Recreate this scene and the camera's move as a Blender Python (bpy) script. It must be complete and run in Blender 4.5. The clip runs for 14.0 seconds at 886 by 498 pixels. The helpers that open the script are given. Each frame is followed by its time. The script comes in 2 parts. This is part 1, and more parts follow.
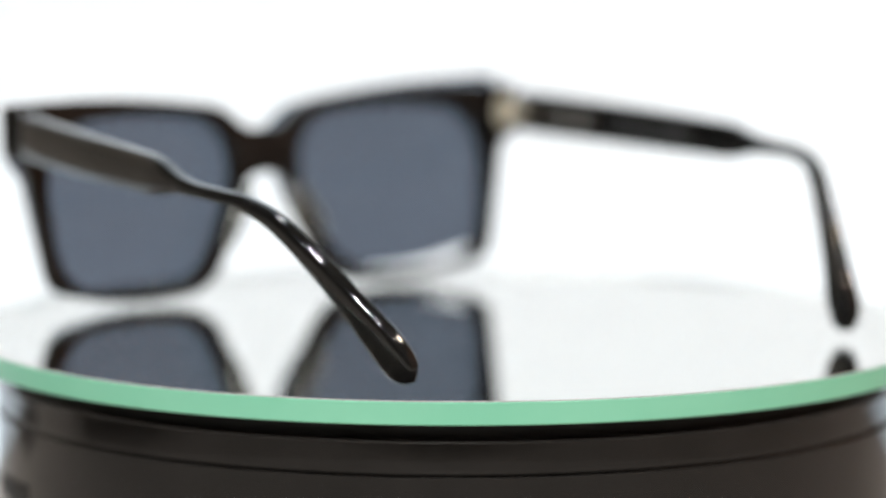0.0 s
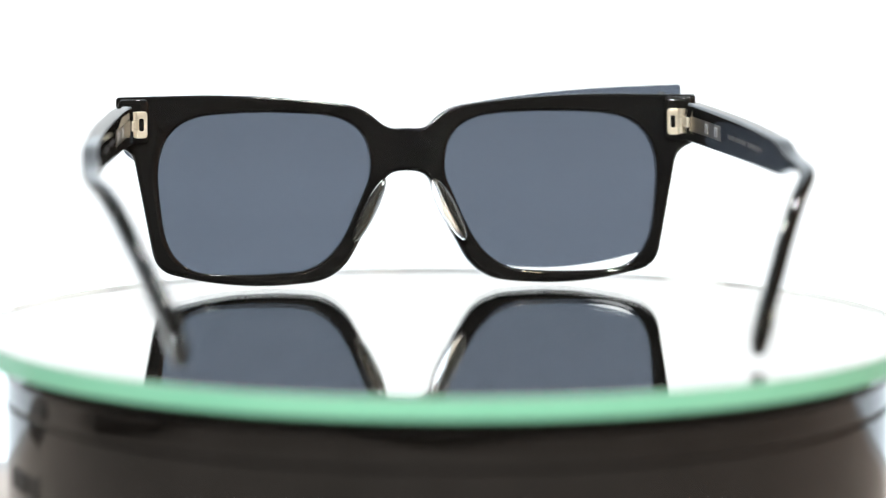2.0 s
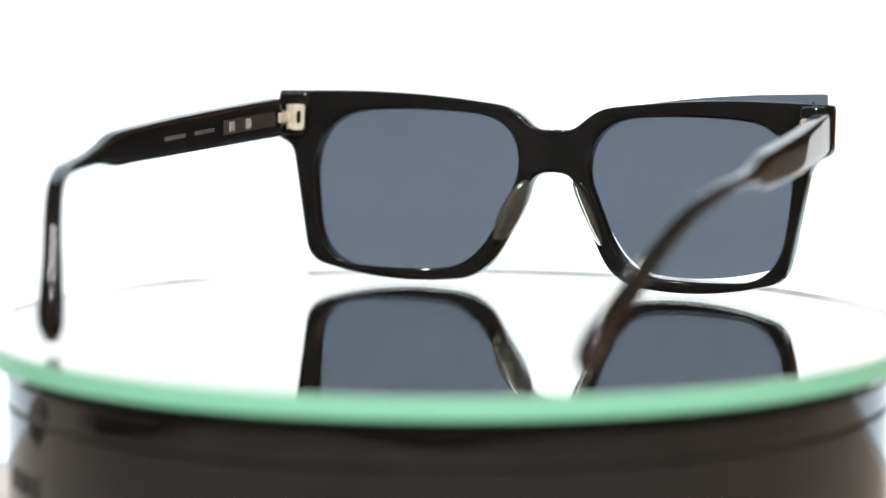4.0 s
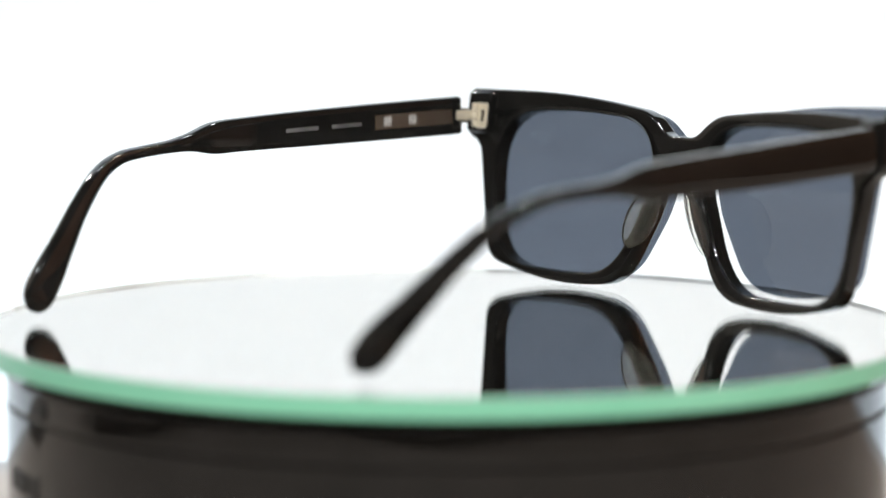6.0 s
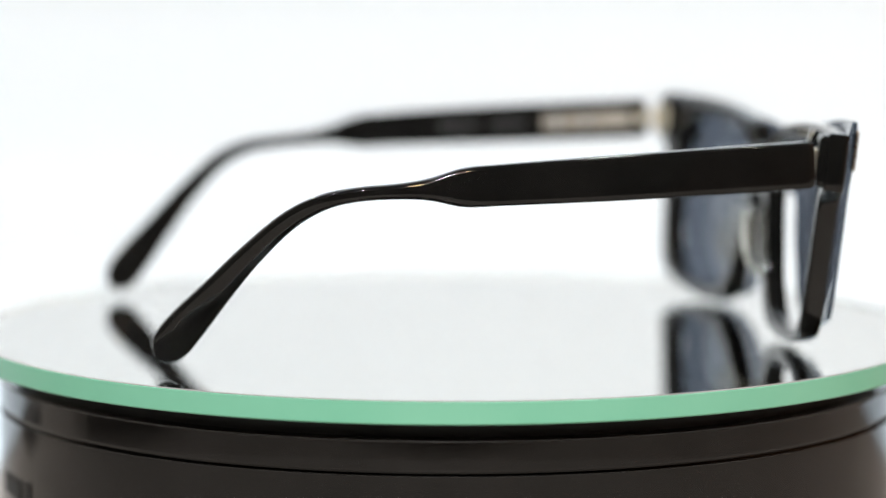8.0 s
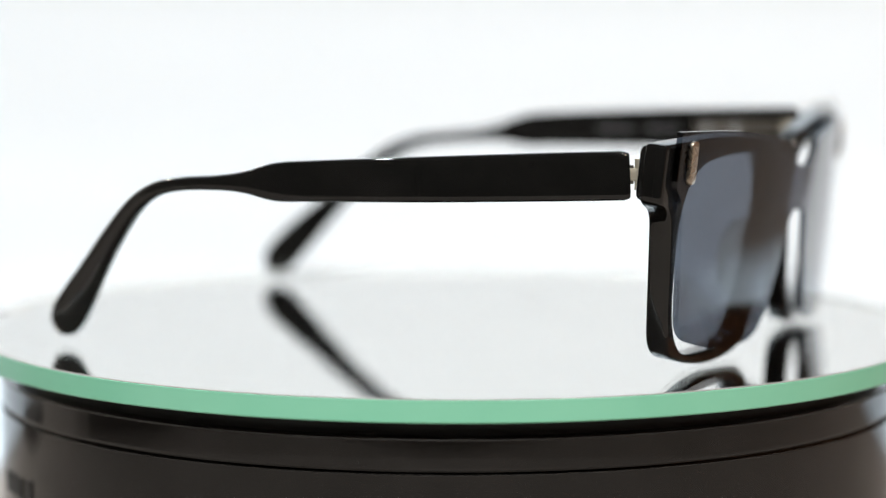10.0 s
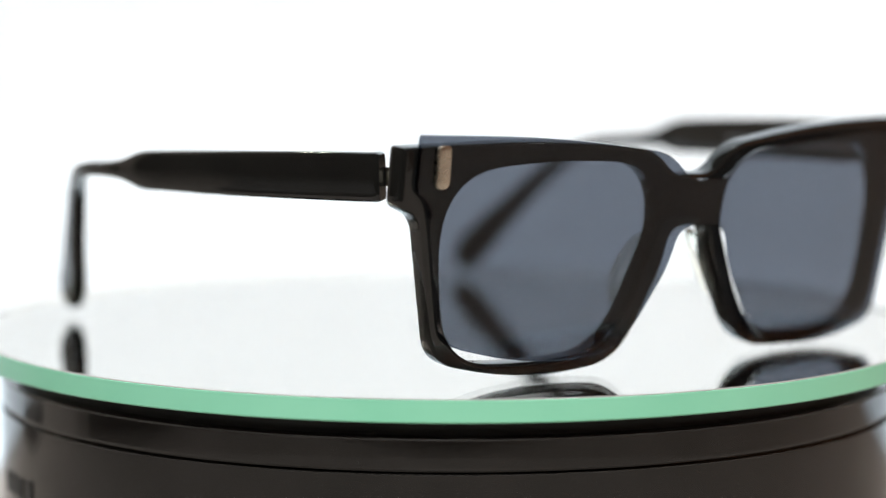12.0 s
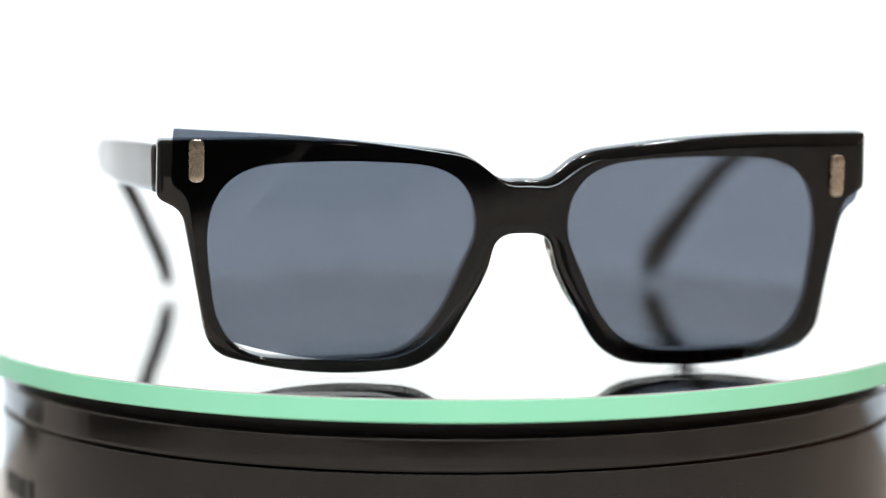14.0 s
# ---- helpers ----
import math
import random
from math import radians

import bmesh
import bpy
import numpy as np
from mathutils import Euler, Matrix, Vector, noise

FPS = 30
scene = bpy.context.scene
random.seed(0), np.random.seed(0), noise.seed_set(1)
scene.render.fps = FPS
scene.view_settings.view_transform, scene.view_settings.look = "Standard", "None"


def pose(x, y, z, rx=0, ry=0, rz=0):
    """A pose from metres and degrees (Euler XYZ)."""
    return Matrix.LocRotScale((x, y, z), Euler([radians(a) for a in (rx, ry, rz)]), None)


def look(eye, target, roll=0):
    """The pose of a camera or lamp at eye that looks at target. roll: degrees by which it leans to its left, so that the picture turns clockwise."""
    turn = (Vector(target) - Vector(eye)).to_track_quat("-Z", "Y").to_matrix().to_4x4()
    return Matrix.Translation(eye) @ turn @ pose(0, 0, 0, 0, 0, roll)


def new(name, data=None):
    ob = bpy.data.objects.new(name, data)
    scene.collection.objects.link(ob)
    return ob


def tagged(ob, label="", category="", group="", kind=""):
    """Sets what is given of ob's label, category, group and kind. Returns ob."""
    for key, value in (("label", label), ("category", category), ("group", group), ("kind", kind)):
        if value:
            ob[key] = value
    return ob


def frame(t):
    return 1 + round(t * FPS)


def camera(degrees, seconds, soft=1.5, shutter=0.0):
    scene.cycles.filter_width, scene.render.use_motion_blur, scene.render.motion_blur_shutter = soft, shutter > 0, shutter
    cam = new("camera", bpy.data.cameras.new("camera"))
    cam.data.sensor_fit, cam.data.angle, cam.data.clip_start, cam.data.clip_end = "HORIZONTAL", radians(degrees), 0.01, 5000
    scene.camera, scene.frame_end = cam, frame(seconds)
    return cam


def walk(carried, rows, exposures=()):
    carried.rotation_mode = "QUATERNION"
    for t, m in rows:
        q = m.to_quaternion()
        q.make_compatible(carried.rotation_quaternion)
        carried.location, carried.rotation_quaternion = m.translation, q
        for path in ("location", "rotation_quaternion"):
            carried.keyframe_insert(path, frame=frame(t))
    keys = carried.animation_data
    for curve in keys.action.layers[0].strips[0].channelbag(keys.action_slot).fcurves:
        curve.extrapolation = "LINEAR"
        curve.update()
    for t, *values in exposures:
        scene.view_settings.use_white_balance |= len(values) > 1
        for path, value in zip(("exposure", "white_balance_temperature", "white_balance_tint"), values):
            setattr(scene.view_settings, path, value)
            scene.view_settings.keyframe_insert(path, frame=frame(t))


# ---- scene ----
# ---- camera: a long lens on a tripod, looking down at a turntable ----
cam = camera(16.474, 14.0, soft=1.2)
EYE = Vector((0.0, -0.716, 0.0982))
TURN_RATE, TURN_ZERO = -14.749, 14.732     # degrees a second; seconds at which the front faces the camera


def stand(forward, pitch, yaw):
    """The camera's pose: the tripod's place, drawn forward along its own view."""
    m = pose(EYE.x, EYE.y, EYE.z, 90 + pitch, 0, yaw) @ pose(0, 0, 0, 0, 0, 0.160)
    return m @ Matrix.Translation((0, 0, -forward))


# the view breathes a little as the focus moves
NEAR_A, FAR_A, NEAR_B, NEAR_C = stand(0.0200, -6.440, 0.120), stand(0.0, -6.421, 0.093), stand(0.0121, -6.410, 0.096), stand(0.0117, -6.438, 0.126)
walk(cam, [(0, NEAR_A), (0.5, NEAR_A), (0.7, FAR_A), (3.0, FAR_A), (6.3, FAR_A), (6.5, NEAR_B), (8.2, NEAR_B), (10.3, NEAR_C), (14.0, NEAR_C)],
     exposures=[(0, 0.05), (0.5, 0.10), (0.8, 0.20), (1.5, 0.30), (3.2, 0.46), (5.3, 0.10), (6.2, 0.06), (6.6, -0.03), (8.2, -0.05), (10.4, -0.09), (11.0, -0.06), (12.0, 0.05), (13.0, 0.20), (14.0, 0.44)])


# ---- world and light ----
world = bpy.data.worlds.new("dim_room")
scene.world = world
world.use_nodes = True
world.node_tree.nodes["Background"].inputs["Color"].default_value = (0.05, 0.045, 0.04, 1)
world.node_tree.nodes["Background"].inputs["Strength"].default_value = 0.3


def area_lamp(name, eye, target, size, power, colour=(1, 1, 1)):
    data = bpy.data.lights.new(name, "AREA")
    data.shape, data.size, data.energy, data.color = "DISK", size, power, colour
    ob = new(name, data)
    ob.matrix_world = look(eye, target)
    return ob


# a pair of bright studio lamps above the camera, small ceiling spots, an added fill lamp for each side wall
area_lamp("studio_lamp", (-0.075, -1.00, 1.20), (0, -0.20, 0), 0.045, 9.0, (1.0, 1.0, 0.98))
area_lamp("studio_lamp", (-0.005, -1.00, 1.20), (0, -0.20, 0), 0.045, 9.0, (1.0, 1.0, 0.98))
area_lamp("studio_lamp_back", (0.24, 0.08, 1.12), (0, 0, 0), 0.09, 3.5)
area_lamp("ceiling_spot", (-0.55, -0.10, 1.25), (0, 0, 0), 0.035, 2.2)
area_lamp("ceiling_spot", (0.60, -0.45, 1.20), (0, 0, 0), 0.03, 1.3, (1.0, 0.85, 0.7))
area_lamp("room_lamp", (0.35, -1.5, 1.2), (0, 0, 0), 0.06, 3.0, (1.0, 0.72, 0.45))
# unseen lamps, added only to brighten the side walls that the gloss mirrors
area_lamp("wall_fill_west", (-0.95, 1.00, 1.30), (-1.6, 0.90, 0.00), 0.12, 12.0, (1.0, 0.95, 0.88))
area_lamp("wall_fill_east", (1.10, 0.30, 1.40), (1.7, 0.50, 0.00), 0.12, 10.0, (1.0, 0.82, 0.66))


# ---- materials ----
def nodes_of(name):
    m = bpy.data.materials.new(name)
    m.use_nodes = True
    nt = m.node_tree
    return m, nt, nt.nodes["Principled BSDF"], nt.nodes["Material Output"]


def noise_into(nt, scale, detail=4.0):
    co = nt.nodes.new("ShaderNodeTexCoord")
    n = nt.nodes.new("ShaderNodeTexNoise")
    n.inputs["Scale"].default_value, n.inputs["Detail"].default_value = scale, detail
    nt.links.new(co.outputs["Object"], n.inputs["Vector"])
    return n


def ramp(nt, source, stops):
    r = nt.nodes.new("ShaderNodeValToRGB")
    el = r.color_ramp.elements
    while len(el) < len(stops):
        el.new(0.5)
    for e, (p, c) in zip(el, stops):
        e.position, e.color = p, (*c, 1)
    nt.links.new(source, r.inputs["Fac"])
    return r


def solid(name, a, b=None, rough=0.3, metal=0.0, scale=60, bump=0.0, bump_scale=400, rough_var=0.05, coat=0.0, ior=1.5):
    """A surface of two near colours mixed by noise, with uneven gloss and fine relief."""
    m, nt, p, _ = nodes_of(name)
    p.inputs["Metallic"].default_value, p.inputs["IOR"].default_value = metal, ior
    p.inputs["Coat Weight"].default_value, p.inputs["Coat Roughness"].default_value = coat, 0.03
    n = noise_into(nt, scale)
    r = ramp(nt, n.outputs["Fac"], [(0.35, a), (0.65, b or a)])
    nt.links.new(r.outputs["Color"], p.inputs["Base Color"])
    q = ramp(nt, noise_into(nt, scale * 3.1).outputs["Fac"], [(0.3, (max(rough - rough_var, 0.0),) * 3), (0.7, (rough + rough_var,) * 3)])
    nt.links.new(q.outputs["Color"], p.inputs["Roughness"])
    if bump:
        bn = nt.nodes.new("ShaderNodeBump")
        bn.inputs["Strength"].default_value, bn.inputs["Distance"].default_value = bump, 0.0002
        nt.links.new(noise_into(nt, bump_scale).outputs["Fac"], bn.inputs["Height"])
        nt.links.new(bn.outputs["Normal"], p.inputs["Normal"])
    return m


ACETATE = solid("polished_black_acetate", (0.0075, 0.0078, 0.0076), (0.0115, 0.0115, 0.011), 0.022, scale=90, rough_var=0.012)
BRASS = solid("champagne_metal", (0.62, 0.55, 0.45), (0.50, 0.44, 0.36), 0.28, 1.0, scale=300, bump=0.1)
STEEL = solid("hinge_metal", (0.84, 0.78, 0.64), (0.74, 0.68, 0.55), 0.42, 0.55, scale=300)
CORE = solid("champagne_core_metal", (0.38, 0.345, 0.30), (0.33, 0.30, 0.26), 0.34, 1.0, scale=200)
# brushed along its length, so that its gloss spreads upright
brushed = CORE.node_tree.nodes["Principled BSDF"]
brushed.inputs["Anisotropic"].default_value, brushed.inputs["Anisotropic Rotation"].default_value = 0.9, 0.25
round_z = CORE.node_tree.nodes.new("ShaderNodeTangent")
round_z.direction_type, round_z.axis = "RADIAL", "Z"
CORE.node_tree.links.new(round_z.outputs["Tangent"], brushed.inputs["Tangent"])
RIVET = solid("rivet_metal", (0.66, 0.66, 0.66), (0.55, 0.55, 0.55), 0.3, 0.6, scale=900, bump=0.6, bump_scale=2500)
PRINT = solid("silver_print", (0.13, 0.13, 0.135), (0.06, 0.06, 0.065), 0.5, scale=300)
BASE_BLACK = solid("gloss_black_plastic", (0.0070, 0.0067, 0.0065), (0.0115, 0.0110, 0.0105), 0.05, scale=35, bump=0.08, bump_scale=90, rough_var=0.03)
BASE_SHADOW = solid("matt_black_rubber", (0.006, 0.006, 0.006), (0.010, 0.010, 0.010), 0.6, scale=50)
BLOCK_GREY = solid("matt_charcoal_plastic", (0.13, 0.126, 0.122), (0.17, 0.165, 0.16), 0.6, scale=50, bump=0.2, bump_scale=700)
EDGE_GREEN = solid("ground_green_glass_edge", (0.31, 0.83, 0.58), (0.35, 0.87, 0.62), 0.35, scale=40, bump=0.1, bump_scale=800)
CHAMFER = solid("ground_glass_chamfer", (0.44, 0.43, 0.42), (0.50, 0.49, 0.48), 0.4, scale=60, bump=0.2, bump_scale=900)
FROSTED = solid("frosted_glass_rim", (0.68, 0.72, 0.72), (0.74, 0.78, 0.78), 0.5, scale=60)
SILVERING = solid("mirror_silvering", (0.985, 0.995, 0.985), (0.985, 0.995, 0.985), 0.0, 1.0, rough_var=0.0)
TABLE = solid("pale_table_laminate", (0.43, 0.39, 0.36), (0.36, 0.33, 0.30), 0.4, scale=12, bump=0.05)
# paler colour that stands in for the lit stretch of the west wall
LIT_WALL = solid("lit_tone_wall", (0.58, 0.54, 0.48), (0.50, 0.47, 0.42), 0.7, scale=4, bump=0.1, bump_scale=90)
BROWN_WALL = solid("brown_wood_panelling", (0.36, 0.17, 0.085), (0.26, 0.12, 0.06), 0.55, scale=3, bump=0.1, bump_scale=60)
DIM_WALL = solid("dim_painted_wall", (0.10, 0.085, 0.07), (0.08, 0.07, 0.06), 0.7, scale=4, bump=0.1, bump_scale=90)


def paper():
    """White seamless sheet; its lit brightness is put in as a cool, even emission."""
    m, nt, p, out = nodes_of("glow_lit_white_sheet")
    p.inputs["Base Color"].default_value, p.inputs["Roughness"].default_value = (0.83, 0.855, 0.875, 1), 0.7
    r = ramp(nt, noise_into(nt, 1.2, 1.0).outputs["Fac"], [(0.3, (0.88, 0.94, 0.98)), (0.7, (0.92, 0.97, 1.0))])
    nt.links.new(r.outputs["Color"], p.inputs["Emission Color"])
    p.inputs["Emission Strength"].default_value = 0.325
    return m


def tinted(name, colour, ior=1.5, rough=0.0):
    """A thin clear sheet: tints what is behind it and mirrors by its Fresnel gloss."""
    m, nt, p, out = nodes_of(name)
    clear, gloss = nt.nodes.new("ShaderNodeBsdfTransparent"), nt.nodes.new("ShaderNodeBsdfGlossy")
    mix, lw = nt.nodes.new("ShaderNodeMixShader"), nt.nodes.new("ShaderNodeLayerWeight")
    n = noise_into(nt, 25)
    r = ramp(nt, n.outputs["Fac"], [(0.3, tuple(c * 0.98 for c in colour)), (0.7, colour)])
    nt.links.new(r.outputs["Color"], clear.inputs["Color"])
    gloss.inputs["Roughness"].default_value, lw.inputs["Blend"].default_value = rough, 0.5
    # gloss rises from its head-on value towards grazing view
    power, scale = nt.nodes.new("ShaderNodeMath"), nt.nodes.new("ShaderNodeMath")
    power.operation, scale.operation = "POWER", "MULTIPLY_ADD"
    head_on = ((ior - 1) / (ior + 1)) ** 2
    power.inputs[1].default_value = 5.0
    scale.inputs[1].default_value, scale.inputs[2].default_value = 1 - head_on, head_on
    nt.links.new(lw.outputs["Facing"], power.inputs[0])
    nt.links.new(power.outputs[0], scale.inputs[0])
    nt.links.new(scale.outputs[0], mix.inputs["Fac"])
    nt.links.new(clear.outputs[0], mix.inputs[1])
    nt.links.new(gloss.outputs[0], mix.inputs[2])
    nt.links.new(mix.outputs[0], out.inputs["Surface"])
    return m


def glass(name, colour, rough=0.0, ior=1.5):
    m, nt, p, out = nodes_of(name)
    p.inputs["Base Color"].default_value = (*colour, 1)
    p.inputs["Transmission Weight"].default_value, p.inputs["IOR"].default_value = 1.0, ior
    q = ramp(nt, noise_into(nt, 50).outputs["Fac"], [(0.3, (rough,) * 3), (0.7, (rough + 0.001,) * 3)])
    nt.links.new(q.outputs["Color"], p.inputs["Roughness"])
    return m


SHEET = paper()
LENS_TINT = tinted("grey_blue_lens", (0.345, 0.374, 0.42))
CLEAR_GLASS = glass("clear_float_glass", (0.996, 1.0, 0.996), ior=1.06)
PAD_CLEAR = solid("clear_cream_acetate", (0.97, 0.955, 0.88), (0.95, 0.93, 0.85), 0.07, scale=200, ior=1.25)
PAD_CLEAR.node_tree.nodes["Principled BSDF"].inputs["Transmission Weight"].default_value = 0.96


# ---- geometry helpers ----
def part(name, bm, material, parent, label="", smooth=True, angle=35, centred=False):
    me = bpy.data.meshes.new(name)
    bm.to_mesh(me)
    bm.free()
    return part_mesh(name, me, material, parent, label, smooth, angle, centred)


def part_mesh(name, me, material, parent, label="", smooth=True, angle=35, centred=False):
    me.materials.clear()
    me.materials.append(material)
    co = np.empty(len(me.vertices) * 3)
    me.vertices.foreach_get("co", co)
    co = co.reshape(-1, 3)
    middle = (co.min(axis=0) + co.max(axis=0)) / 2 if centred else np.zeros(3)
    me.vertices.foreach_set("co", (co - middle).ravel())
    if smooth:
        me.shade_smooth()
        me.set_sharp_from_angle(angle=radians(angle))
    ob = new(name, me)
    ob.location = middle
    if parent:
        ob.parent = parent
    if label:
        tagged(ob, label)
    return ob


def fillet(corners, closed=True, n=8):
    """A polygon with each corner (x, y, d) rounded from d before it to d after it."""
    pts, k = [], len(corners)
    for i, (x, y, d) in enumerate(corners):
        c = Vector((x, y))
        if d == 0 or (not closed and i in (0, k - 1)):
            pts.append(c)
            continue
        before, after = corners[i - 1], corners[(i + 1) % k]
        a, b = Vector(before[:2]), Vector(after[:2])
        p = c + (a - c).normalized() * min(d, max(0.49 * (a - c).length, (a - c).length - before[2] - 0.1))
        q = c + (b - c).normalized() * min(d, max(0.49 * (b - c).length, (b - c).length - after[2] - 0.1))
        for j in range(n + 1):
            u = j / n
            pts.append(p * (1 - u) ** 2 + c * 2 * u * (1 - u) + q * u * u)
    return pts


def spread(loop, step):
    """A closed outline with points evenly step apart."""
    n = len(loop)
    lengths = [(loop[(i + 1) % n] - loop[i]).length for i in range(n)]
    total = sum(lengths)
    count = max(12, int(total / step))
    out, i, run = [], 0, 0.0
    for k in range(count):
        want = total * k / count
        while run + lengths[i] < want:
            run += lengths[i]
            i += 1
        out.append(loop[i].lerp(loop[(i + 1) % n], (want - run) / max(lengths[i], 1e-9)))
    return out


def shrunk(loop, amount):
    """The outline drawn in (towards its own inside) by amount."""
    n = len(loop)
    area = sum(loop[i].x * loop[(i + 1) % n].y - loop[(i + 1) % n].x * loop[i].y for i in range(n))
    sign = 1 if area > 0 else -1
    out = []
    for i in range(n):
        t = (loop[(i + 1) % n] - loop[i - 1]).normalized()
        out.append(loop[i] + Vector((-t.y, t.x)) * sign * amount)
    return out


def sheet_mesh(loops, half, bevel, step=0.8, rings=3):
    """A flat plate from loops (outline, then holes), half thick to each side, its edges rounded by bevel; x across, y up, z through."""
    bm = bmesh.new()
    front, back = [], []
    for k, loop in enumerate(loops):
        loop = spread(loop, step)
        n, side = len(loop), (1 if k == 0 else -1)
        turns = [(bevel * (1 - math.sin(a)), half - bevel * (1 - math.cos(a))) for a in (math.pi / 2 * j / rings for j in range(rings + 1))]
        turns += [(c, -z) for c, z in reversed(turns)]
        made = [[bm.verts.new((p.x, p.y, z)) for p in shrunk(loop, side * c)] for c, z in turns]
        for a, b in zip(made, made[1:]):
            for i in range(n):
                bm.faces.new((a[i], a[(i + 1) % n], b[(i + 1) % n], b[i]))
        front.append(made[0])
        back.append(made[-1])
    for group in (front, back):
        edges = [bm.edges.get((r[i], r[(i + 1) % len(r)])) for r in group for i in range(len(r))]
        bmesh.ops.triangle_fill(bm, use_beauty=True, use_dissolve=False, edges=edges)
    bmesh.ops.recalc_face_normals(bm, faces=bm.faces)
    return bm


def lathe(profile, segments=192, close=False):
    """A body of revolution about z from (radius, z) points."""
    bm = bmesh.new()
    rings = []
    for r, z in profile:
        if r < 1e-6:
            rings.append([bm.verts.new((0, 0, z))])
        else:
            rings.append([bm.verts.new((r * math.cos(2 * math.pi * i / segments), r * math.sin(2 * math.pi * i / segments), z)) for i in range(segments)])
    pairs = list(zip(rings, rings[1:])) + ([(rings[-1], rings[0])] if close else [])
    for a, b in pairs:
        for i in range(segments):
            j = (i + 1) % segments
            if len(a) == 1:
                bm.faces.new((a[0], b[j], b[i]))
            elif len(b) == 1:
                bm.faces.new((a[i], a[j], b[0]))
            else:
                bm.faces.new((a[i], a[j], b[j], b[i]))
    bmesh.ops.recalc_face_normals(bm, faces=bm.faces)
    return bm


def block(bm, x0, x1, y0, y1, z0, z1, bevel=0.0, seg=2):
    made = bmesh.ops.create_cube(bm, size=1.0, matrix=Matrix.Translation(((x0 + x1) / 2, (y0 + y1) / 2, (z0 + z1) / 2)) @ Matrix.Diagonal((x1 - x0, y1 - y0, z1 - z0, 1)))
    if bevel:
        edges = {e for v in made["verts"] for e in v.link_edges}
        bmesh.ops.bevel(bm, geom=list(edges), offset=bevel, segments=seg, profile=0.5, affect="EDGES")
    return bm


def glide(keys, u):
    """Values between keys (u, a, b, ...), smoothly (Catmull-Rom on uneven steps)."""
    us = [k[0] for k in keys]
    i = max(0, min(len(keys) - 2, sum(1 for v in us if v <= u) - 1))
    k0, k1, k2, k3 = keys[max(i - 1, 0)], keys[i], keys[i + 1], keys[min(i + 2, len(keys) - 1)]
    h = k2[0] - k1[0]
    s = (u - k1[0]) / h
    out = []
    for c in range(1, len(k1)):
        m1 = (k2[c] - k0[c]) / (k2[0] - k0[0]) * h
        m2 = (k3[c] - k1[c]) / (k3[0] - k1[0]) * h
        out.append((2 * s ** 3 - 3 * s ** 2 + 1) * k1[c] + (s ** 3 - 2 * s ** 2 + s) * m1 + (3 * s ** 2 - 2 * s ** 3) * k2[c] + (s ** 3 - s ** 2) * m2)
    return out


# ---- setting: table, backdrop, dim room ----
TABLE_Z = -0.062


def build_setting():
    bm = bmesh.new()
    block(bm, -1.1, 1.1, -0.39, 1.3, TABLE_Z - 0.03, TABLE_Z, 0.004)
    tagged(part("table", bm, TABLE, None), "pale laminate table under the turntable", "table", kind="structure")
    # white sweep: along the table, then up behind
    bm = bmesh.new()
    path = [(0.14, TABLE_Z + 0.003), (0.42, TABLE_Z + 0.003)] + [(0.42 + 0.25 * math.sin(a * math.pi / 20), TABLE_Z + 0.003 + 0.25 * (1 - math.cos(a * math.pi / 20))) for a in range(1, 11)] + [(0.67, 1.35)]
    rows = [[bm.verts.new((x, y, z)) for y, z in path] for x in (-0.58, 0.37)]
    for i in range(len(path) - 1):
        bm.faces.new((rows[0][i], rows[1][i], rows[1][i + 1], rows[0][i + 1]))
    bmesh.ops.solidify(bm, geom=bm.faces[:], thickness=0.002)
    tagged(part("backdrop", bm, SHEET, None), "white seamless backdrop sheet behind the turntable, its lit brightness added as even glow", "backdrop", kind="structure")
    # the dim room that closes the place
    for name, b, stuff, label in (("wall_north", (-1.7, 1.8, 2.4, 2.5, -0.8, 1.9), DIM_WALL, "dim brown-grey painted wall"),
                                  ("wall_south", (-1.7, 1.8, -2.6, -2.5, -0.8, 1.9), DIM_WALL, "dim brown-grey painted wall"),
                                  # unseen west wall: its unlit and lit stretches are put into two colours
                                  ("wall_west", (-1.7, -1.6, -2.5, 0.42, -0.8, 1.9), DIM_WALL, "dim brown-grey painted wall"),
                                  ("wall_west_pale", (-1.7, -1.6, 0.42, 2.4, -0.8, 1.9), LIT_WALL, "pale warm grey wall stretch, its lit look put into the colour and an added lamp"),
                                  ("wall_east", (1.7, 1.8, -2.5, 2.4, -0.8, 1.9), BROWN_WALL, "brown wood wall, brightened by an added warm lamp"),
                                  ("floor", (-1.7, 1.8, -2.6, 2.5, -0.9, -0.8), DIM_WALL, "dim brown-grey floor"),
                                  ("ceiling", (-1.7, 1.8, -2.6, 2.5, 1.9, 2.0), DIM_WALL, "dim brown-grey ceiling")):
        tagged(part(name, block(bmesh.new(), *b), stuff, None), label, name.split("_")[0], kind="structure")


build_setting()

# ---- turntable: a black round base, and the mirror disc that turns on it ----
DISC_R, DISC_T = 0.1096, 0.0049


def low_dark_block(name, label, category, x0, x1, y0, y1, height, edge):
    """A low dark stand-in on the table, there to be mirrored in the base: a tray and a lid with a seam between them."""
    case = new(name)
    case.location = ((x0 + x1) / 2, (y0 + y1) / 2, TABLE_Z)
    tagged(case, label, category)
    w, d = (x1 - x0) / 2, (y1 - y0) / 2
    part("tray", block(bmesh.new(), -w, w, -d, d, 0.0, height * 0.55, edge), BLOCK_GREY, case)
    part("lid", block(bmesh.new(), -w + 0.0008, w - 0.0008, -d + 0.0008, d - 0.0008, height * 0.55, height, edge), BLOCK_GREY, case)
    return case


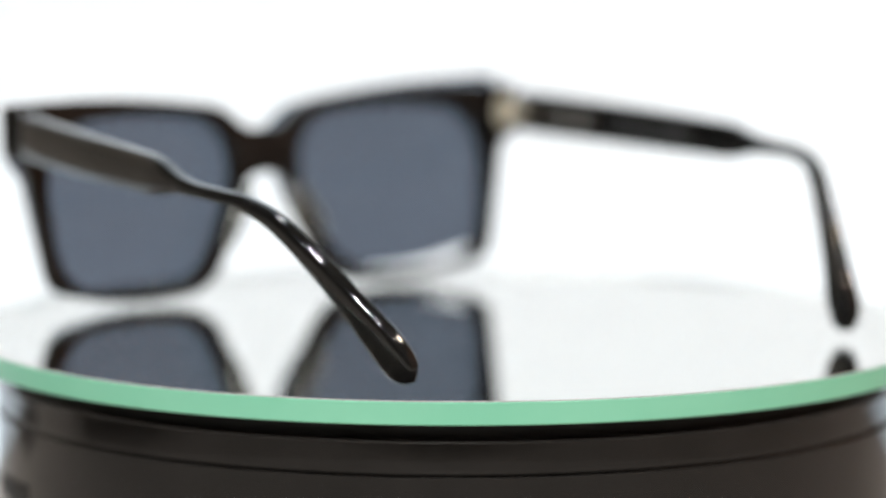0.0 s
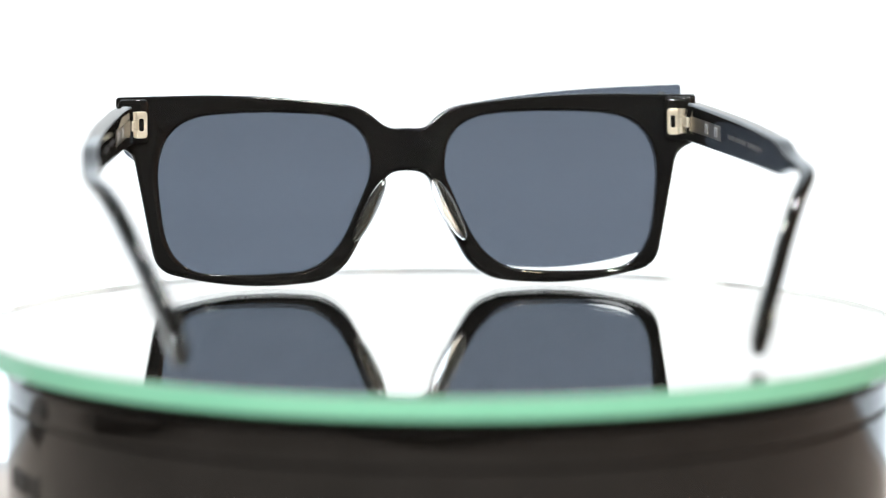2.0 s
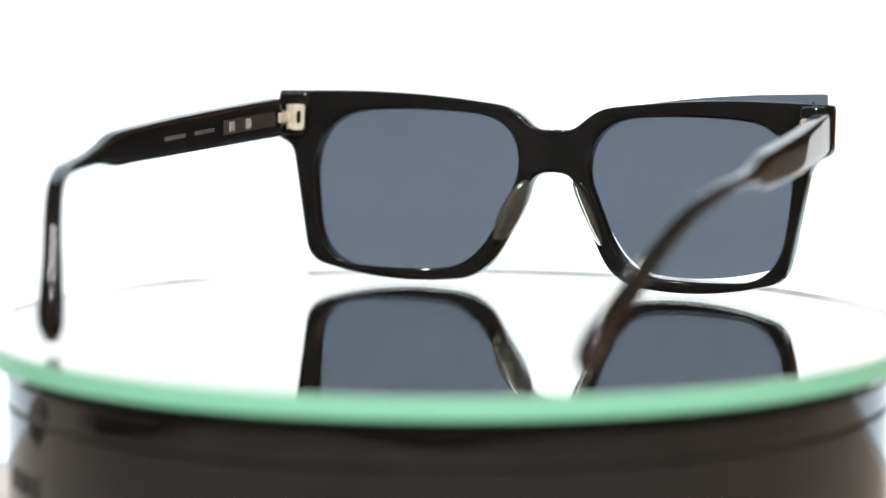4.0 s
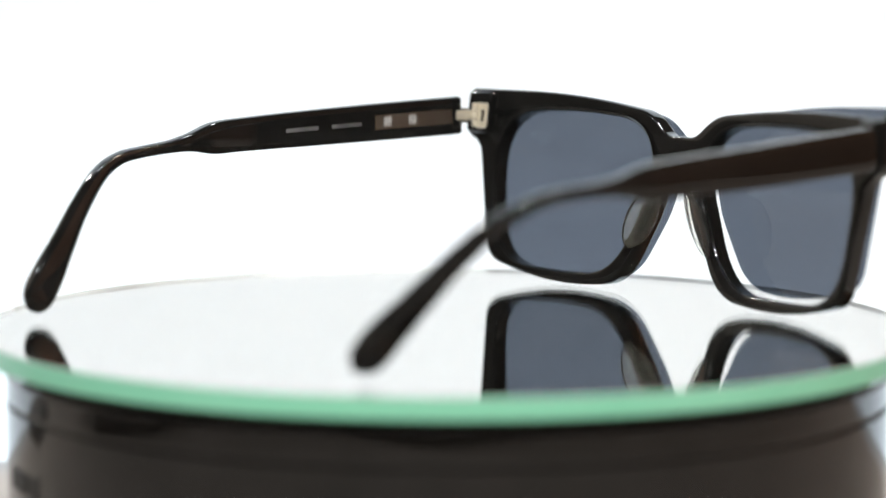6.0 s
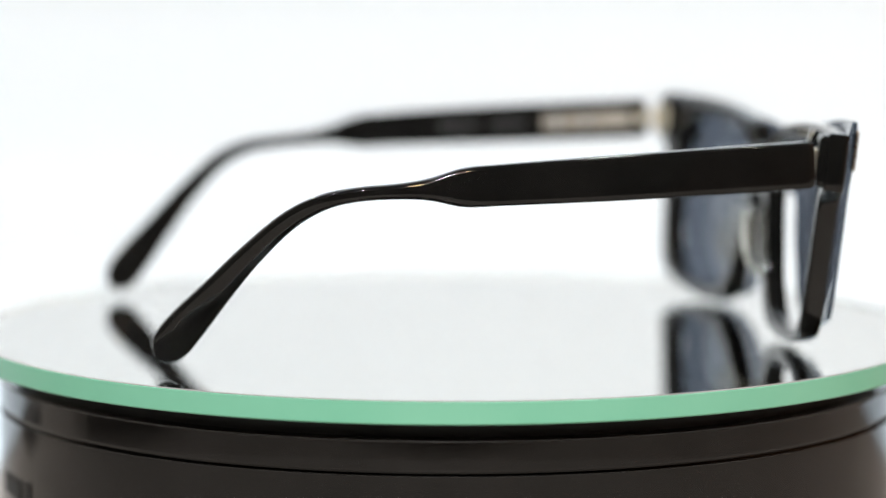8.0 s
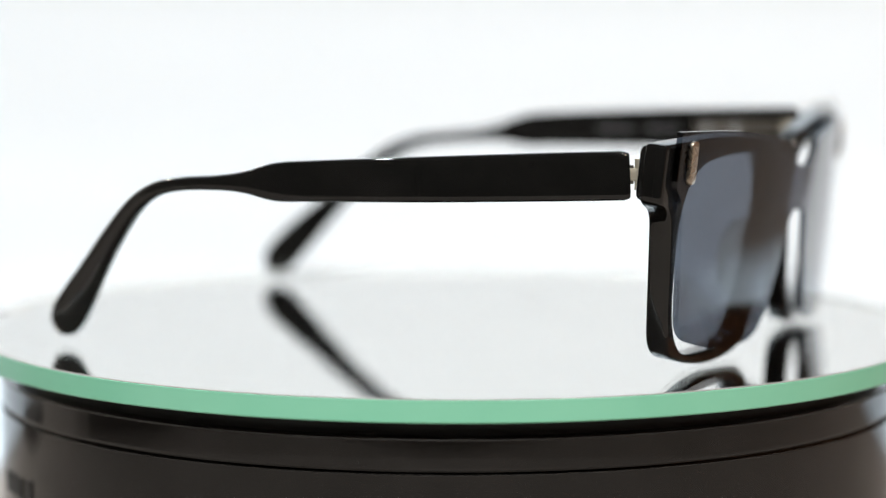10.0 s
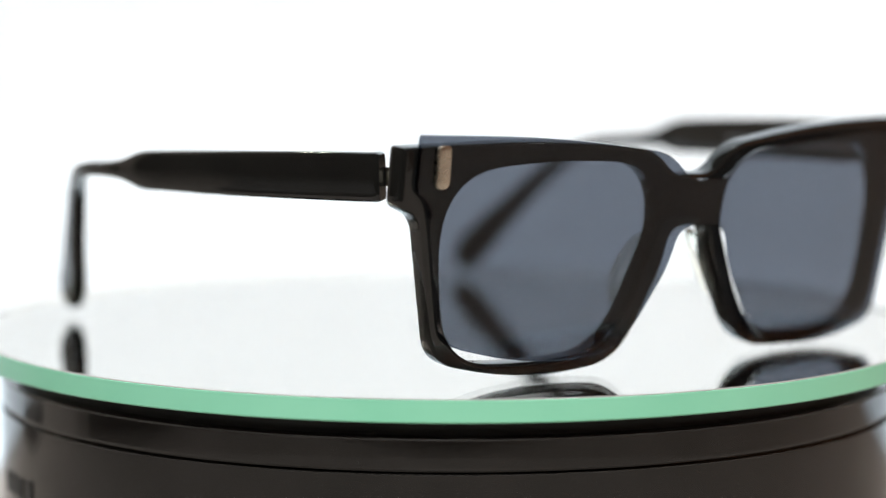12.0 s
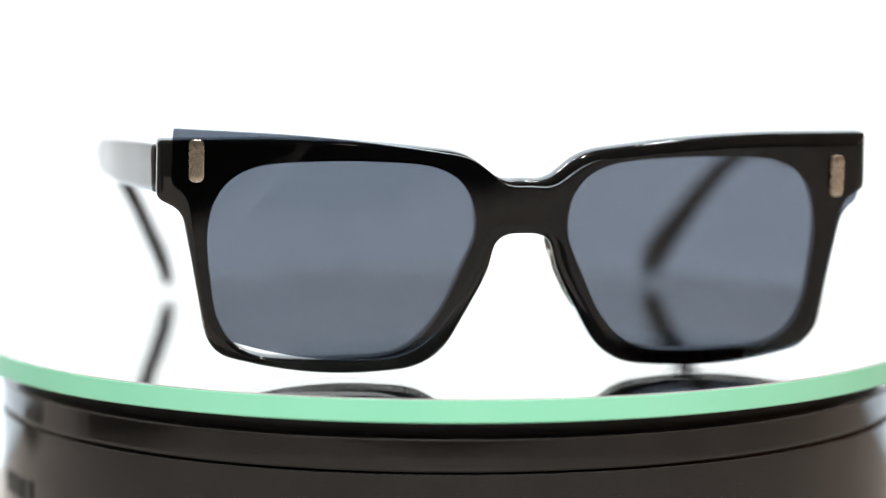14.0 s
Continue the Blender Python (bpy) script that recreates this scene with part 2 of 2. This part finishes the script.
def build_base():
    base = new("turntable_base")
    tagged(base, "glossy black round turntable base with a groove below its lip", "turntable")
    R = DISC_R - 0.0062
    part("hub", lathe([(0.0, -0.0048), (R - 0.004, -0.0048), (R - 0.004, -0.0092), (0.0, -0.0092)]), BASE_SHADOW, base, "matt black neck set back under the disc")
    part("lip", lathe([(0.0, -0.0090), (R - 0.0008, -0.0090), (R - 0.0003, -0.0091), (R, -0.0095), (R, -0.0099), (R, -0.0147), (R, -0.0151), (R - 0.0002, -0.0154), (R - 0.0006, -0.0155), (0.0, -0.0155)]), BASE_BLACK, base)
    part("body", lathe([(0.0, -0.0155), (R - 0.0016, -0.0155), (R - 0.0016, -0.0163), (R - 0.00015, -0.0163), (R, -0.01645), (R, -0.0168), (R, TABLE_Z + 0.004), (R - 0.003, TABLE_Z + 0.001), (0.0, TABLE_Z + 0.001)]), BASE_BLACK, base)
    # a dark switch and a slim mark beside it, low on the body
    for name, a0, a1, z0, z1, label in (("switch", 198.0, 205.5, -0.0330, -0.0285, "flat black switch"), ("mark_bar", 207.0, 209.0, -0.0340, -0.0282, "slim dark mark")):
        bm, n = bmesh.new(), 8
        rows = []
        for i in range(n + 1):
            a = radians(a0 + (a1 - a0) * i / n)
            rows.append([bm.verts.new((r * math.cos(a), r * math.sin(a), z)) for r, z in ((R - 0.001, z0), (R + 0.0003, z0), (R + 0.0003, z1), (R - 0.001, z1))])
        for a, b in zip(rows, rows[1:]):
            for k in range(4):
                bm.faces.new((a[k], a[(k + 1) % 4], b[(k + 1) % 4], b[k]))
        bm.faces.new(rows[0])
        bm.faces.new(rows[-1])
        bmesh.ops.recalc_face_normals(bm, faces=bm.faces)
        part(name, bm, BASE_SHADOW, base, label)
    part("foot", lathe([(0.0, TABLE_Z), (0.10, TABLE_Z), (0.10, TABLE_Z + 0.0012), (0.0, TABLE_Z + 0.0012)]), BASE_SHADOW, base)
    return base


def build_disc():
    disc = new("mirror_disc")
    tagged(disc, "round mirror disc with a pale green ground edge on the turntable", "mirror")
    R = DISC_R
    T = DISC_T
    pane = part("glass", lathe([(0.0, 0.0), (R - 0.0005, 0.0), (R - 0.0005, -0.0015), (0.0, -0.0015)]), CLEAR_GLASS, disc, "clear layer over the mirror face")
    pane.visible_shadow = False
    part("silvering", lathe([(0.0, -0.0016), (R - 0.0005, -0.0016), (R - 0.0005, -T), (0.0, -T)]), SILVERING, disc, "silvered mirror face")
    part("chamfer", lathe([(R - 0.00045, 0.0), (R - 0.0002, -0.0001), (R - 0.0002, -0.0002), (R - 0.00045, -0.0002)], close=True), CHAMFER, disc, "pale ground chamfer")
    part("frosted_band", lathe([(R - 0.00046, -0.0003), (R - 0.00042, -0.0003), (R - 0.00042, -0.0016), (R - 0.00046, -0.0016)], close=True), FROSTED, disc, "thin frosted band inside the rim")
    part("edge", lathe([(R - 0.0001, -0.00022), (R, -0.0003), (R, -T + 0.0003), (R - 0.0003, -T), (R - 0.00040, -T), (R - 0.00040, -0.0016), (R - 0.0001, -0.00025)], close=True), EDGE_GREEN, disc, "pale green ground glass edge")
    return disc


# ---- sunglasses ----
GX, GY = 0.0003, -0.0763          # from the turning axis to the middle of the front
LEAN = radians(6.0)                # the front's top leans forward
MM = 0.001
WRAP = 5.9                         # millimetres by which the bridge stands before the corners


def mirrored(half):
    """A whole outline from its half on the +x side, given from the top middle to the bottom middle."""
    return half + [Vector((-p.x, p.y)) for p in reversed(half)][1:-1]


def on_front(x, z, depth):
    """A place on the leaning, slightly wrapped front, depth millimetres behind its face, which passes through z = 46 at the temples."""
    x = x + 0.3
    wrap = WRAP * (1 - (x / 70) ** 2)
    return Vector((GX + x * MM, GY + (depth * math.cos(LEAN) + (46 - z) * math.sin(LEAN) - wrap) * MM, (46 - (46 - z) * math.cos(LEAN) + depth * math.sin(LEAN) - 0.2) * MM))


def stand_up(bm, depth, bow=0.0):
    """From a flat plate in millimetres to the leaning front, standing bow further forward at its middle."""
    for v in bm.verts:
        x, z, w = v.co
        v.co = on_front(x, z, depth - w - bow * (1 - (x / 70) ** 2))
    bmesh.ops.recalc_face_normals(bm, faces=bm.faces)
    return bm


FRAME_HALF = [(0, 40.3, 0), (4.8, 40.1, 2.5), (12.0, 46.0, 4), (40, 49.4, 18), (74.9, 49.0, 0.8), (75.1, 36.9, 1.5), (69.9, 34.4, 3),
              (64.4, 4.4, 5), (43, -0.9, 14), (18.0, 1.2, 8), (7.0, 21.4, 5), (5.7, 29.0, 4.6), (0, 29.2, 0)]
OPENING = [(10.0, 42.9, 13.5), (38, 45.0, 13), (66.9, 43.0, 19), (62.6, 4.1, 13), (40, 2.7, 11.5), (20.4, 4.2, 13.5), (10.1, 28, 2.5)]
PLATE_HALF = [(0, 39.8, 0), (5.0, 39.6, 2.5), (12.2, 45.5, 4), (40, 48.9, 18), (72.8, 49.1, 0.5), (72.8, 37.6, 1.5), (69.4, 35.2, 3),
              (64.0, 6.4, 5), (42, 1.4, 14), (20.6, 3.8, 8), (9.1, 21.8, 5), (7.2, 29.9, 4.6), (0, 30.1, 0)]
ROLL = radians(2.1)                # the clip-on plate sits askew


def rolled(p):
    z = p.y - 28
    return Vector((p.x * math.cos(ROLL) + z * math.sin(ROLL), -p.x * math.sin(ROLL) + z * math.cos(ROLL) + 28))


def temple_path(side):
    """Keys of a temple: along; y, z of its middle, half height, half thickness, distance from the middle plane. It bows out, then the tip turns in."""
    out = ((72.8, 74.8, 77.4, 78.5, 78.7, 78.7, 78.8, 78.3, 76.6, 73.0, 68.5, 64.4, 61.0, 59.5, 58.8, 58.6) if side < 0
           else (73.2, 76.2, 80.3, 82.8, 83.4, 83.6, 83.6, 82.7, 81.2, 78.8, 75.0, 71.0, 68.0, 66.5, 65.8, 65.5))
    body = [(0, 11.3 if side < 0 else 12.8, 42.7, 5.0, 2.2), (18, 28, 42.0, 4.95, 2.15), (45, 55, 40.8, 4.7, 2.1), (70, 80, 39.7, 4.25, 2.0), (77, 87, 39.3, 4.0, 2.0), (84, 94, 39.0, 2.3, 1.9),
            (90, 100, 38.7, 1.65, 1.8), (99, 109, 38.1, 1.5, 1.8), (107, 116, 36.5, 1.65, 1.85), (116, 123, 32.5, 2.0, 1.95), (127, 131, 24.9, 2.5, 2.0), (138, 138.3, 16.6, 3.2, 2.05),
            (147, 144.2, 9.7, 4.0, 2.1), (153, 147.8, 5.4, 4.0, 2.0), (156.6, 149.9, 3.2, 2.7, 1.4), (158.2, 150.8, 2.3, 0.8, 0.5)]
    pull = -2.2 if side < 0 else 1.1                # one temple is set a little shorter than the other
    body = [(u, y - 0.9 + pull * max(0.0, u - 90) / 68, *rest) for u, y, *rest in body]
    if side > 0:                                    # and bends a little lower
        body = [(u, y, z - 1.5 * math.exp(-((u - 97) / 15) ** 2), *rest) for u, y, z, *rest in body]
    return [(*k, o) for k, o in zip(body, out)]


def temple_bm(side):
    """A temple: broad and flat at the hinge, stepping down to a round bar, bent down into a paddle tip."""
    keys = temple_path(side)
    bm, rings, n, m = bmesh.new(), [], 150, 28
    end = keys[-1][0]
    for i in range(n + 1):
        u = end * i / n
        y, z, h, w, x = glide(keys, u)
        y2, z2 = glide(keys, min(u + 0.3, end))[:2]
        y1, z1 = glide(keys, max(u - 0.3, 0))[:2]
        t = Vector((y2 - y1, z2 - z1)).normalized()
        nrm = Vector((-t.y, t.x))
        soft = min(1.0, max(0.0, (u - 70) / 22))      # squarish bar, rounder towards the tip
        if i == 0:
            h, w = h - 0.4, w - 0.4
        ring = []
        for k in range(m):
            a = 2 * math.pi * (k + 0.5) / m
            e = 0.30 + 0.42 * soft - 0.22 * min(1.0, max(0.0, (u - 132) / 14))
            ca, sa = math.cos(a), math.sin(a)
            dx, dh = w * math.copysign(abs(ca) ** e, ca), h * math.copysign(abs(sa) ** e, sa)
            mitre = 0.65 * (w - dx) * max(0.0, 1 - u / 6)      # the hinge end is cut at a slant, shorter inside
            ring.append(bm.verts.new((GX + side * (x + dx) * MM, GY + (y + mitre + nrm.x * dh) * MM, (z + nrm.y * dh) * MM)))
        rings.append(ring)
    for a, b in zip(rings, rings[1:]):
        for k in range(m):
            bm.faces.new((a[k], a[(k + 1) % m], b[(k + 1) % m], b[k]))
    bm.faces.new(rings[0])
    bm.faces.new(rings[-1])
    bmesh.ops.recalc_face_normals(bm, faces=bm.faces)
    return bm


def on_inner(side, u, dz, off):
    """A place on a temple's inner face: u along, dz above its middle, off proud of it (millimetres)."""
    y, z, h, w, x = glide(temple_path(side), u)
    return Vector((GX + side * (x - w - off) * MM, GY + y * MM, (z + dz) * MM))


def inner_plate(side, u0, u1, z0, z1, thick, bevel=0.0):
    """A thin plate let into a temple's inner face and standing proud by thick."""
    bm, n = bmesh.new(), 6
    rows = []
    for i in range(n + 1):
        u = u0 + (u1 - u0) * i / n
        rows.append([bm.verts.new(on_inner(side, u, dz, off)) for dz, off in ((z0, -0.4), (z0, thick - bevel), (z0 + bevel, thick), (z1 - bevel, thick), (z1, thick - bevel), (z1, -0.4))])
    for a, b in zip(rows, rows[1:]):
        for k in range(6):
            bm.faces.new((a[k], a[(k + 1) % 6], b[(k + 1) % 6], b[k]))
    bm.faces.new(rows[0])
    bm.faces.new(rows[-1])
    bmesh.ops.recalc_face_normals(bm, faces=bm.faces)
    return bm


def pill(cx, cy, hw, hh, r):
    return fillet([(cx - hw, cy - hh, r), (cx + hw, cy - hh, r), (cx + hw, cy + hh, r), (cx - hw, cy + hh, r)])


def end_piece_bm(side):
    """The rounded block behind the front's corner that carries the hinge."""
    bm = block(bmesh.new(), -0.5, 0.5, -0.5, 0.5, -0.5, 0.5, 0.15, 4)
    for v in bm.verts:
        x, y, z = v.co
        inward = (1.9 if side < 0 else 0.8) * max(0.0, x + 0.2) * (y + 0.5)      # the outer side draws in towards the back
        v.co = on_front(side * (70.8 + x * 8.4 - inward), 42.7 + z * 11.2, 5.4 + y * 6.4)
    bmesh.ops.recalc_face_normals(bm, faces=bm.faces)
    return bm


def nose_pad_bm(side):
    """A flattened lens-shaped pad along the nose edge, standing back from the front."""
    bm = bmesh.new()
    bmesh.ops.create_uvsphere(bm, u_segments=28, v_segments=18, radius=1.0)
    along = Vector((-5.2, 0.0, 11.0)).normalized()          # up the nose edge
    deep = Vector((0.42, 1.0, 0.0)).normalized()            # backwards, splayed outward
    across = along.cross(deep).normalized()
    centre = on_front(10.0, 19.0, 8.2)
    for v in bm.verts:
        a, b, c = v.co
        p = along * (a * 9.0) + deep * (b * 4.4) + across * (c * 1.5)
        v.co = (GX + side * (centre.x - GX + p.x * MM), centre.y + p.y * MM, centre.z + p.z * MM)
    bmesh.ops.recalc_face_normals(bm, faces=bm.faces)
    return bm


def build_hinge(side, frame_front, temple):
    """A metal hinge: a plate with a window on the front, a barrel, and a plate with two rivets let into the temple."""
    plate = part("hinge_plate", stand_up(sheet_mesh([pill(side * 68.9, 41.8, 1.8, 3.4, 1.0), pill(side * 68.6, 41.8, 0.6, 1.6, 0.4)], 0.3, 0.15, 0.4), 8.7), STEEL, frame_front, "pale champagne metal hinge plate")
    bm = bmesh.new()
    p = on_front(side * 70.6, 41.9, 9.4)
    for dz in (-2.2, 0.0, 2.2):
        bmesh.ops.create_cone(bm, cap_ends=True, segments=20, radius1=0.95 * MM, radius2=0.95 * MM, depth=1.9 * MM, matrix=Matrix.Translation((p.x, p.y, p.z + dz * MM)))
    part("hinge_barrel", bm, STEEL, plate)
    bm = bmesh.new()
    block(bm, *sorted((p.x, p.x + side * 0.9 * MM)), p.y - 0.2 * MM, p.y + 6.0 * MM, p.z - 1.3 * MM, p.z + 1.3 * MM, 0.25 * MM)
    part("hinge_arm", bm, STEEL, plate)
    part("temple_plate", inner_plate(side, 0.5, 30.5, -1.9, 1.9, 0.03, 0.0), CORE, temple, "champagne metal core plate let into the temple")
    for u in (19.5, 27.0):
        part("rivet", inner_plate(side, u - 1.1, u + 1.1, -1.2, 1.2, 0.25, 0.12), RIVET, temple, "bright metal rivet")


def build_sunglasses():
    glasses = new("sunglasses")
    tagged(glasses, "black acetate sunglasses with grey-blue clip-on lenses, open on a mirror", "sunglasses")
    half = fillet(FRAME_HALF, closed=False)
    # the lower outer side is a little fuller on one end
    outer = [Vector((p.x + 0.8 * min(1.0, max(0.0, (p.x - 30) / 30)) * min(1.0, max(0.0, (40 - p.y) / 8)), p.y)) for p in mirrored(half)]
    hole = [Vector((p.x - 0.6, p.y)) for p in fillet(OPENING)]
    other = [Vector((0.2 - p.x, p.y)) for p in reversed(fillet(OPENING))]
    frame_front = part("frame_front", stand_up(sheet_mesh([outer, hole, other], 2.4, 0.95, 0.7, 4), 4.6), ACETATE, glasses, "polished black acetate front")
    plate = part("lens_plate", stand_up(sheet_mesh([[rolled(p) for p in mirrored(fillet(PLATE_HALF, closed=False))]], 0.65, 0.12, 0.8, 1), 1.1, 2.3), LENS_TINT, glasses, "one-piece grey-blue clip-on sun lens, set askew")
    for side in (-1, 1):
        c = rolled(Vector((side * 67.7 - 0.3, 42.8)))
        part("pin", stand_up(sheet_mesh([pill(c.x, c.y, 1.55, 4.5, 1.5)], 0.5, 0.3, 0.3), 0.0), BRASS, plate, "champagne metal pin", centred=True)
        part("end_piece", end_piece_bm(side), ACETATE, frame_front)
        part("nose_pad", nose_pad_bm(side), PAD_CLEAR, frame_front, "clear cream nose pad")
        temple = part("temple", temple_bm(side), ACETATE, glasses)
        build_hinge(side, frame_front, temple)
        words = ((36, 50.5), (52, 64)) if side < 0 else ((34.5, 43), (47, 56.5))
        for u0, u1 in words:
            part("printed_bar", inner_plate(side, u0, u1, -0.55, 0.5, 0.02), PRINT, temple, "line of small silver print, not legible")
    return glasses


# unseen blocks, added so that the base's gloss mirrors dark patches
low_dark_block("dark_block", "unseen flat matt charcoal block beside the turntable, added to darken the base's reflection", "case", -0.60, -0.34, -0.30, -0.02, 0.05, 0.006)
low_dark_block("small_dark_block", "unseen small thin charcoal block on the table, added for a dark patch in the base's reflection", "case", -0.325, -0.27, 0.095, 0.140, 0.007, 0.002)
turntable_base = build_base()
mirror_disc = build_disc()
sunglasses = build_sunglasses()
cam.data.dof.use_dof = True
# the camera pulls its focus between a near and a far mark
focus_mark = new("focus_mark")
cam.data.dof.focus_object = focus_mark
cam.data.dof.aperture_fstop = 6.5


def motions():
    times = [0.5 * i for i in range(29)]
    for thing in (mirror_disc, sunglasses):
        walk(thing, [(t, pose(0, 0, 0, 0, 0, TURN_RATE * (t - TURN_ZERO))) for t in times])

    start = pose(0, -0.119, 0.02)
    near, far = pose(0, -0.088, 0.02), pose(0, 0.055, 0.02)
    walk(focus_mark, [(0, start), (0.5, start), (0.7, far), (3.0, far), (6.3, far), (6.5, near), (10.0, near), (14.0, near)])


motions()
